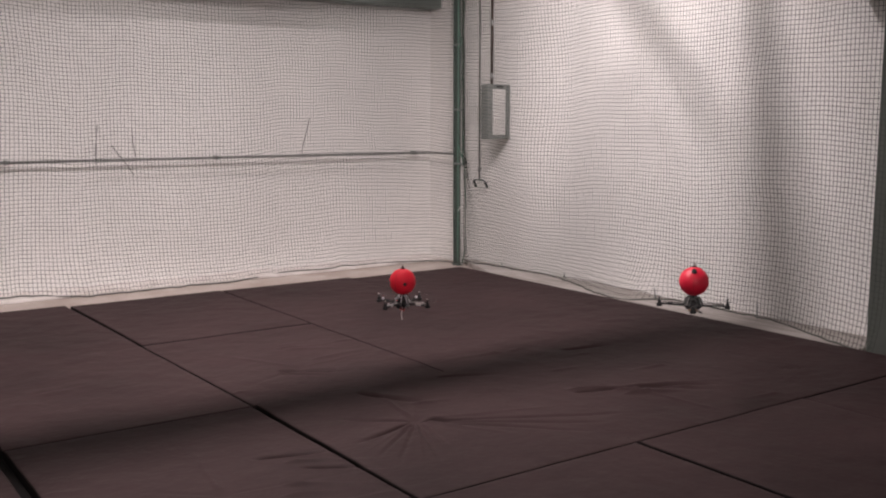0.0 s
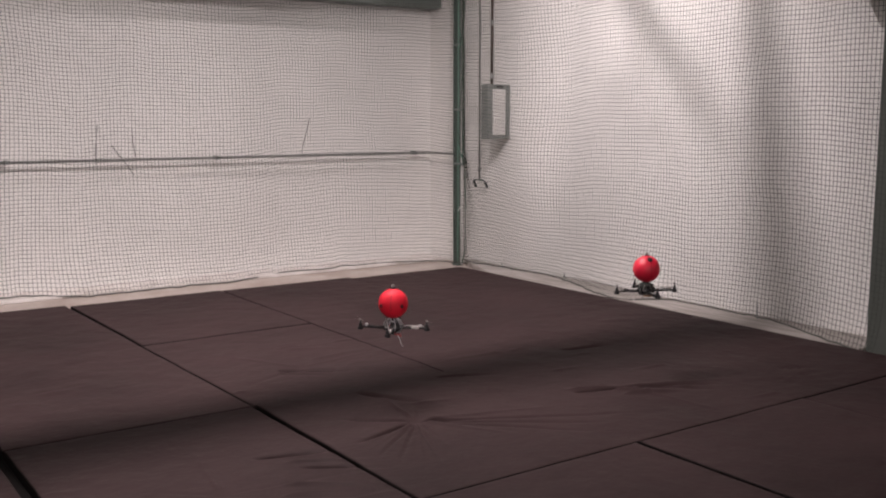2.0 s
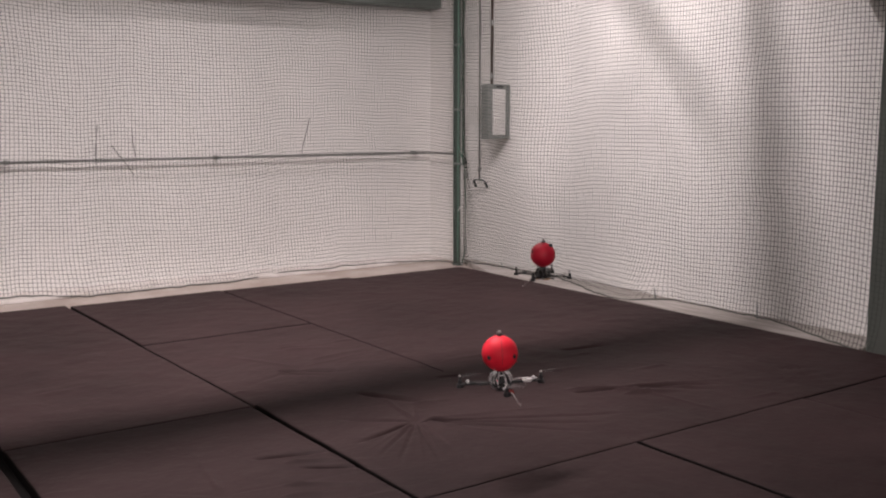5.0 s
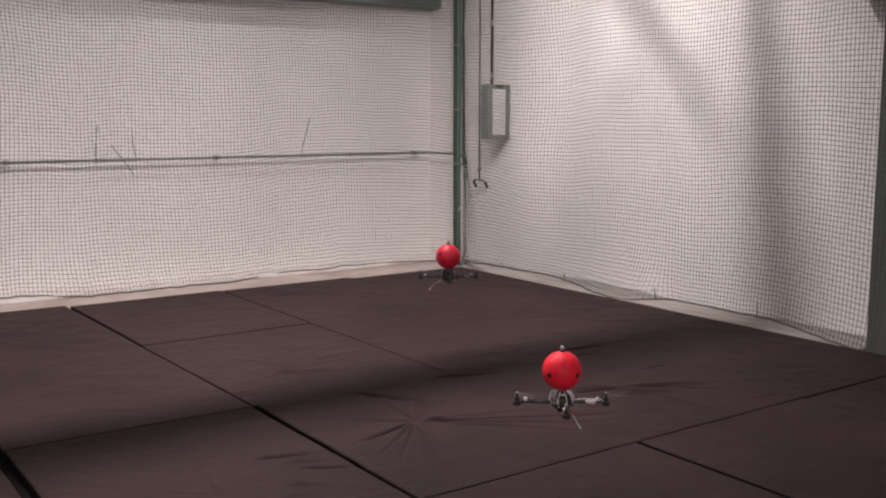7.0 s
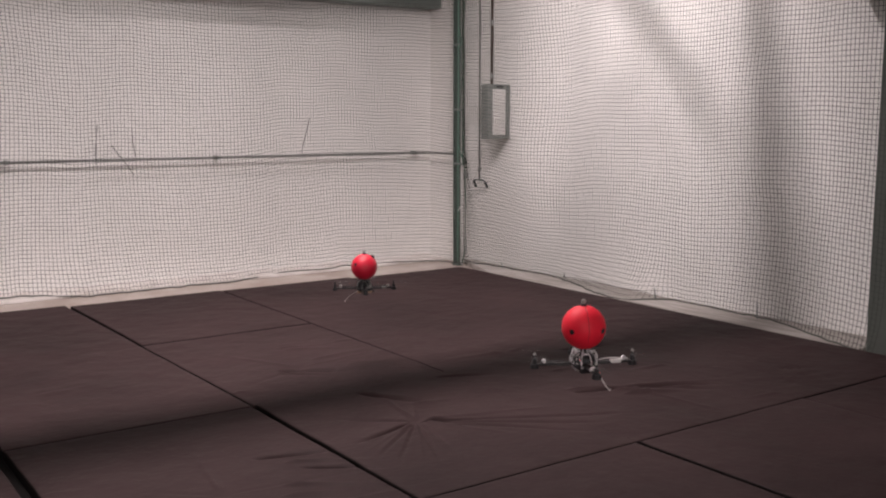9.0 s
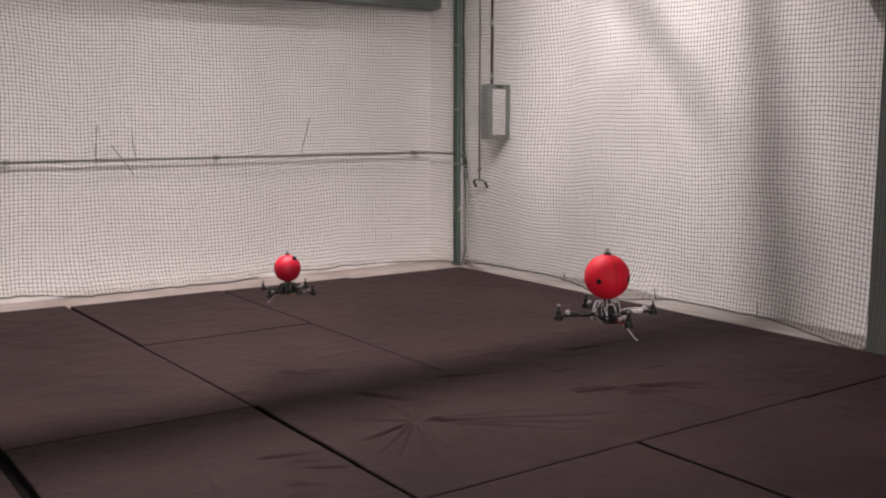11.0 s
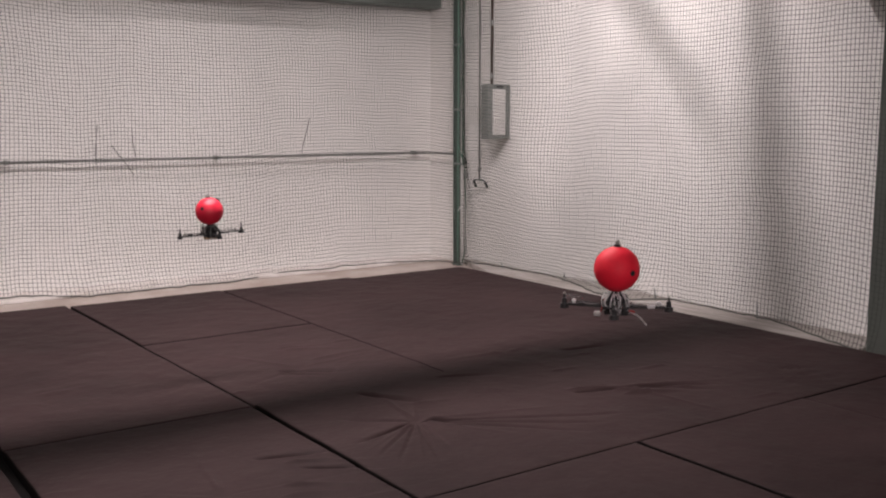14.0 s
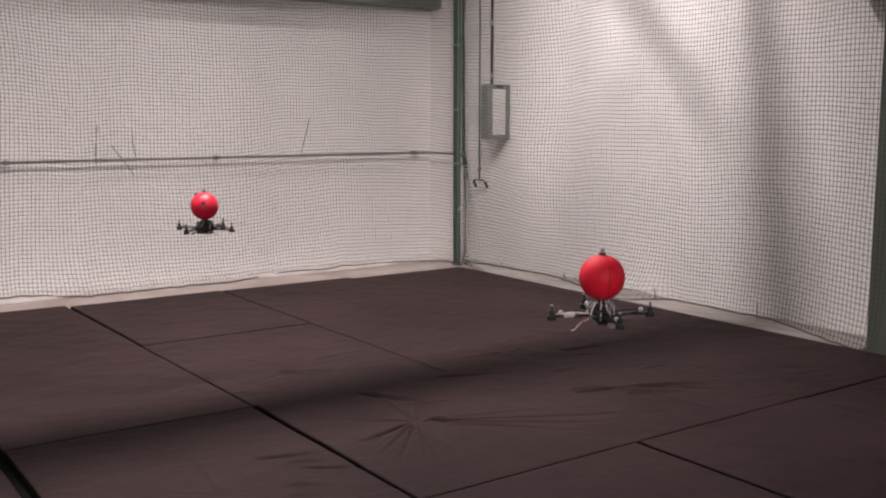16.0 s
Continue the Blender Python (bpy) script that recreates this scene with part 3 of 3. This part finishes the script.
def quadrotor(label, ball_material, silver, patch):
    root = tagged(empty("quadrotor", pose(0, 0, 1)), label, "quadrotor", "flying quadrotors")
    # ball on its stalk
    ball = part("ball", ball_mesh(BALL_D / 2, (0, 0, BALL_UP), 40, 24), ball_material, root, "red foam ball", True)
    r = BALL_D / 2
    for deg in (-90, 90):
        a = radians(deg)
        pts = [(math.cos(a) * math.cos(t) * (r - 0.0004), math.sin(a) * math.cos(t) * (r - 0.0004), BALL_UP + math.sin(t) * (r - 0.0004)) for t in [radians(-30 + 8 * i) for i in range(14)]]
        part("seam", tube(pts, 0.0012, 5), M_SEAM, ball, "dark slit in the ball")
    for deg in ((-45, -135) if not patch else (135, 30)):
        a = radians(deg)
        dot = bmesh.new()
        add_cyl(dot, 0, 0, -0.004, 0.0012, 0.0100, 0.0092, 14)
        d = Vector((math.cos(a), math.sin(a), -0.07 if not patch else 0.3)).normalized()
        bmesh.ops.transform(dot, matrix=Matrix.Translation(Vector((0, 0, BALL_UP)) + d * (r - 0.0002)) @ d.to_track_quat("Z", "Y").to_matrix().to_4x4(), verts=dot.verts)
        part("dot", dot, M_BLACK, ball, "black round plug")
    knob = bmesh.new()
    add_cyl(knob, 0, 0, BALL_UP + r - 0.004, BALL_UP + r + 0.006, 0.013, 0.011, 14)
    part("cap", knob, M_BLACK, ball)
    part("marker", ball_mesh(0.0085, (0, 0, BALL_UP + r + 0.014), 14, 10), M_MARKER, ball, "grey reflective marker", True)
    if patch:
        d = Vector((math.cos(radians(-90)) * 0.62, math.sin(radians(-90)) * 0.62, 0.75)).normalized()
        hole = bmesh.new()
        add_cyl(hole, 0, 0, -0.006, 0.006, 0.0165, 0.0135, 16)
        add_cyl(hole, 0, 0, 0.006, 0.011, 0.010, 0.008, 12)
        bmesh.ops.transform(hole, matrix=Matrix.Translation(Vector((0, 0, BALL_UP)) + d * (r - 0.001)) @ d.to_track_quat("Z", "Y").to_matrix().to_4x4(), verts=hole.verts)
        part("valve", hole, M_BLACK, ball, "black valve")
    collar = bmesh.new()
    add_cyl(collar, 0, 0, BALL_UP - r - 0.006, BALL_UP - r + 0.004, 0.020, 0.017, 20)
    part("collar", collar, M_BLACK, root)
    for k in range(8):
        a = radians(22.5 + 45 * k)
        c, s = math.cos(a), math.sin(a)
        part("strut", tube([(r1 * c, r1 * s, z) for r1, z in ((0.016, 0.044), (0.026, 0.036), (0.038, 0.022), (0.046, 0.004), (0.044, -0.014), (0.034, -0.030))], 0.0029, 6), silver, root, "", True)
    part("bracket", box(-0.034, 0.034, -0.008, 0.008, 0.0325, 0.0375, 0.0015), silver, root, "thin plate under the ball")
    part("bracket", box(-0.008, 0.008, -0.034, 0.034, 0.0275, 0.0322, 0.0015), silver, root, "thin plate under the ball")
    # middle of the frame
    plates = box(-0.044, 0.044, -0.044, 0.044, -0.013, -0.003, 0.0035)
    add_box(plates, -0.036, 0.036, -0.036, 0.036, -0.027, 0.022, 0.016, 3)
    add_box(plates, -0.022, 0.022, -0.022, 0.022, 0.018, 0.036, 0.005)
    hub = part("hub", plates, M_BLACK, root)
    part("circuit_board", box(-0.030, 0.030, -0.030, 0.030, 0.013, 0.0165, 0.001), M_BOARD, hub)
    part("circuit_board", box(-0.024, 0.026, -0.026, 0.024, 0.024, 0.027, 0.001), M_BOARD, hub)
    part("battery", box(-0.021, 0.021, -0.043, 0.040, -0.036, -0.017, 0.005), M_BLACK if not patch else M_GREY_STEEL, root, "battery pack strapped under the frame")
    if patch:
        part("battery_label", box(-0.0225, 0.0225, -0.0445, 0.0415, -0.034, -0.022, 0.001), M_TAN, root, "tan paper label round the battery")
    else:
        part("connector", box(-0.028, -0.002, 0.050, 0.074, -0.040, -0.024, 0.005), M_WHITE, root, "white plastic plug on the battery")
        part("connector_lead", tube([(-0.014, 0.052, -0.030), (-0.012, 0.046, -0.012), (-0.004, 0.046, 0.006), (0.004, 0.036, 0.020)], 0.0026, 6), M_RED_WIRE, root, "", True)
    part("battery_strap", box(-0.0225, 0.0225, -0.010, 0.010, -0.0375, -0.0155, 0.003), M_SILVER, root)
    if not patch:
        part("led", ball_mesh(0.0010, (-0.02, -0.036, 0.012), 8, 6), M_LED, hub, "tiny red light")
    wr = random.Random(8 if patch else 3)
    for k in range(22):
        a = wr.uniform(0, 2 * math.pi)
        b = a + wr.uniform(-0.7, 0.7)
        pts = []
        for i in range(7):
            t = i / 6
            rad = 0.025 + 0.024 * math.sin(math.pi * (0.15 + 0.75 * t))
            ang = a + (b - a) * t
            pts.append((rad * math.cos(ang), rad * math.sin(ang), 0.036 - 0.060 * t + 0.004 * wr.uniform(-1, 1)))
        part("wire", tube(pts, 0.0023, 5), (M_BLACK, M_WHITE, M_BLACK, silver)[k % 4] if not patch else (M_BLACK, M_GREY_STEEL, M_BLACK, M_SILVER)[k % 4], root, "", True)
    for k in range(2):
        part("battery_lead", tube([(0.012 + 0.01 * k, -0.040, -0.025), (0.02 + 0.014 * k, -0.062, -0.030), (0.036 + 0.01 * k, -0.058, -0.034 - 0.006 * k), (0.045, -0.04, -0.030)], 0.0022, 6), M_BLACK if patch else M_RED_WIRE, root, "", True)
    wire_turn = pose(0, 0, 0, 0, 0, 160 if patch else 0)
    line = [wire_turn @ Vector(p) for p in ((0.024, -0.038, -0.026), (0.044, -0.074, -0.046), (0.051, -0.087, -0.060), (0.058, -0.096, -0.073), (0.067, -0.102, -0.081))]
    wire = part("antenna", tube(line, 0.0015 if patch else 0.0020, 6), M_MARKER if patch else M_WHITE, root, "thin white antenna wire", True)
    part("tip", ball_mesh(0.0032, line[-1], 8, 6), M_WHITE, wire, "", True)
    # arms, motors and blades
    blades = []
    for k in range(4):
        turn = pose(0, 0, 0, 0, 0, 90 * k)

        def spun(bm):
            bmesh.ops.transform(bm, matrix=turn, verts=bm.verts)
            return bm
        beam = bmesh.new()
        add_box(beam, 0.030, ARM + 0.004, -0.0065, 0.0065, -0.010, -0.002, 0.0015)
        add_box(beam, 0.030, 0.100, -0.010, 0.010, -0.012, -0.0085, 0.001)
        arm = part("arm", spun(beam), M_CARBON, root)
        sleeve = bmesh.new()
        add_box(sleeve, 0.104 if k != 0 else 0.094, 0.132 if k != 0 else 0.136, -0.007, 0.007, -0.011, 0.002, 0.003)
        part("speed_controller", spun(sleeve), M_WHITE if k == 0 and not patch else silver if k in (0, 3) else M_BLACK, arm, "silver-wrapped motor controller" if k in (0, 3) else "")
        lead = tube([(0.045, 0.007, -0.001), (0.075, 0.010, 0.004), (0.11, 0.006, 0.006), (0.16, 0.004, 0.002)], 0.0022, 5)
        part("motor_lead", spun(lead), M_WHITE if k in (0, 3) and not patch else M_BLACK, arm, "", True)
        part("lead_joint", spun(ball_mesh(0.0085, (0.143, 0.001, 0.006), 10, 8)), M_MARKER if patch else silver, arm, "silver-wrapped joint of the motor leads", True)
        pod = bmesh.new()
        add_cyl(pod, ARM, 0, -0.019, -0.003, 0.0158, 0.0148, 18)
        add_cyl(pod, ARM, 0, -0.003, 0.015, 0.0092, 0.0080, 18)
        add_cyl(pod, ARM, 0, 0.015, 0.030, 0.0036, 0.0030, 10)
        part("motor", spun(pod), M_BLACK, arm)
        nut = bmesh.new()
        add_cyl(nut, ARM, 0, 0.030, 0.036, 0.0065, 0.003, 10)
        part("prop_nut", spun(nut), M_BLACK if patch else M_MARKER, arm)
        bl = bmesh.new()
        n = 9
        for sgn in (1, -1):
            top = []
            for i in range(n + 1):
                t = i / n
                x = sgn * (0.006 + 0.094 * t)
                half = 0.0105 * math.sin(math.pi * (0.18 + 0.74 * t)) + 0.001
                tw = radians(22 - 14 * t) * sgn
                for e in (-1, 1):
                    top.append(bl.verts.new((x, e * half * math.cos(tw), e * half * math.sin(tw))))
            for i in range(n):
                bl.faces.new((top[2 * i], top[2 * i + 2], top[2 * i + 3], top[2 * i + 1]))
        geo = bmesh.ops.solidify(bl, geom=bl.faces[:], thickness=0.0012)
        prop = part("propeller", bl, M_PROP, root, "thin translucent two-bladed propeller")
        spot = turn @ Vector((ARM, 0, 0.027))
        prop.location = spot
        blades.append((prop, spot, 1 if k % 2 == 0 else -1))
    return root, blades


QUAD_A = quadrotor("small black quadrotor with silver wires carrying a bright red ball", M_RED, M_FOIL, False)
QUAD_B = quadrotor("small dark quadrotor carrying a crimson ball with a black valve", M_RED_DEEP, M_GREY_STEEL, True)

# seconds, ball's place in the picture and its width there, heading of the arms to the line of sight, bank
FLIGHT_A = [(0.0, 712.6, 498.5, 46.2, -35, 0), (0.5, 687, 511, 47, -29, 0), (1.0, 677.2, 521.5, 48.8, -23, 0), (1.5, 680.4, 531.5, 51, -17, 0),
            (2.0, 696, 537, 52.6, -10, 0), (2.5, 710, 549, 54.5, -8, 0), (3.0, 726, 567, 56.2, 0, 0), (3.5, 760, 582.5, 58, 5, 0),
            (4.0, 798.5, 598.7, 59.6, 9, 2), (4.2, 814, 605, 60.5, 9, 3), (6.3, 970.6, 642.5, 68, 9.6, 0), (6.5, 978.5, 644, 68.4, 10, 0),
            (7.0, 994.5, 655.8, 69.4, 6, 0), (7.5, 1007.7, 670, 70.5, 4, 0), (8.0, 1017, 676.5, 71.6, -5, 0), (8.5, 1019.5, 613.3, 74, -10, -3),
            (9.0, 1033, 579, 78, 14, 1), (9.2, 1042.5, 567, 79, 20, 5), (11.3, 1078, 486, 80, 26, 0), (11.5, 1081, 484, 80, 27, 0),
            (12.0, 1090, 478.7, 80, 27, 0), (12.5, 1088, 478.5, 80, 26, 0), (13.0, 1084.4, 476.6, 80.2, 26, 0), (13.5, 1086.3, 475.8, 80.4, 36, 0),
            (13.75, 1088.5, 475.6, 80.5, 58, 0), (14.0, 1091.6, 476, 80.5, 88, 0), (14.25, 1095.5, 481, 80.8, 130, -1), (14.5, 1097.6, 487.6, 81, 170, -2), (14.75, 1096.5, 488.2, 81, 193, 0),
            (15.0, 1093.8, 488.3, 81, 205, 0), (15.5, 1080, 487.6, 81, 205, 0), (16.0, 1065.4, 491, 81, 200, 0)]
FLIGHT_B = [(0.0, 1228, 498, 51.5, 0, 0), (0.5, 1208.4, 491.5, 50.2, -2, 0), (1.0, 1189.5, 485, 49.3, -3, 0), (1.5, 1167.5, 485.3, 48.2, 5, 0),
            (2.0, 1144, 476, 47.4, 22, 0), (2.5, 1112, 470.5, 46.5, 24, 0), (3.0, 1084, 468.6, 46.2, 28, 0), (3.5, 1061.5, 460.6, 45.8, 45, 0),
            (4.0, 1039.3, 453, 45, 55, 0), (4.2, 1025.5, 451.5, 44.6, 58, 0), (6.3, 844, 455, 44, 88, 0), (6.5, 828, 454.5, 44, 90, 0),
            (7.0, 793.5, 454, 44, 92, 0), (7.5, 754, 458, 44.4, 90, 0), (8.0, 713.5, 460, 44.8, 90, 0), (8.5, 676, 465.5, 45.1, 92, 0),
            (9.0, 644.5, 472.5, 45.5, 92, 0), (9.2, 630, 474.5, 45.7, 90, 0), (11.3, 490.5, 475.7, 48, 52, 0), (11.5, 475.8, 475.7, 48, 55, 0),
            (12.0, 434, 470.6, 47.8, 85, 0), (12.5, 391, 426, 48.2, 72, -4), (13.0, 377, 405.5, 48.4, 52, 0), (13.5, 378, 386.9, 48.6, 61, 0),
            (14.0, 370.5, 374, 48.5, 105, 3), (14.25, 363.5, 370.8, 48.5, 145, 1), (14.5, 356.8, 368.7, 48.5, 180, 0), (14.75, 353.6, 367.3, 48.6, 205, 0), (15.0, 352.6, 365.8, 48.7, 225, 0),
            (15.5, 358.9, 362.7, 48.6, 242, 0), (16.0, 362, 364.9, 48.6, 235, 0)]


def flight_pose(px, py, width, heading, bank):
    """The quadrotor's pose whose ball shows at that place and width."""
    f = FOCAL * 784
    way = CAM_POSE.to_3x3() @ Vector(((px - 784) / f, (441 - py) / f, -1))
    ball = EYE + way * (f * BALL_D / width)
    sight = math.degrees(math.atan2(px - 784, f))
    lean = Matrix.Rotation(radians(-bank), 4, Vector((way.x, way.y, 0)).normalized())
    turn = lean @ pose(0, 0, 0, 0, 0, RIGHT_TURN - sight + heading)
    return Matrix.Translation(ball - turn.to_3x3() @ Vector((0, 0, BALL_UP))) @ turn


def motions():
    for (root, blades), flight in ((QUAD_A, FLIGHT_A), (QUAD_B, FLIGHT_B)):
        walk(root, [(row[0], flight_pose(*row[1:])) for row in flight])
        for prop, spot, way in blades:
            walk(prop, [(k / 30, pose(spot.x, spot.y, spot.z, 0, 0, way * 83.0 * k)) for k in range(0, 481)])


motions()
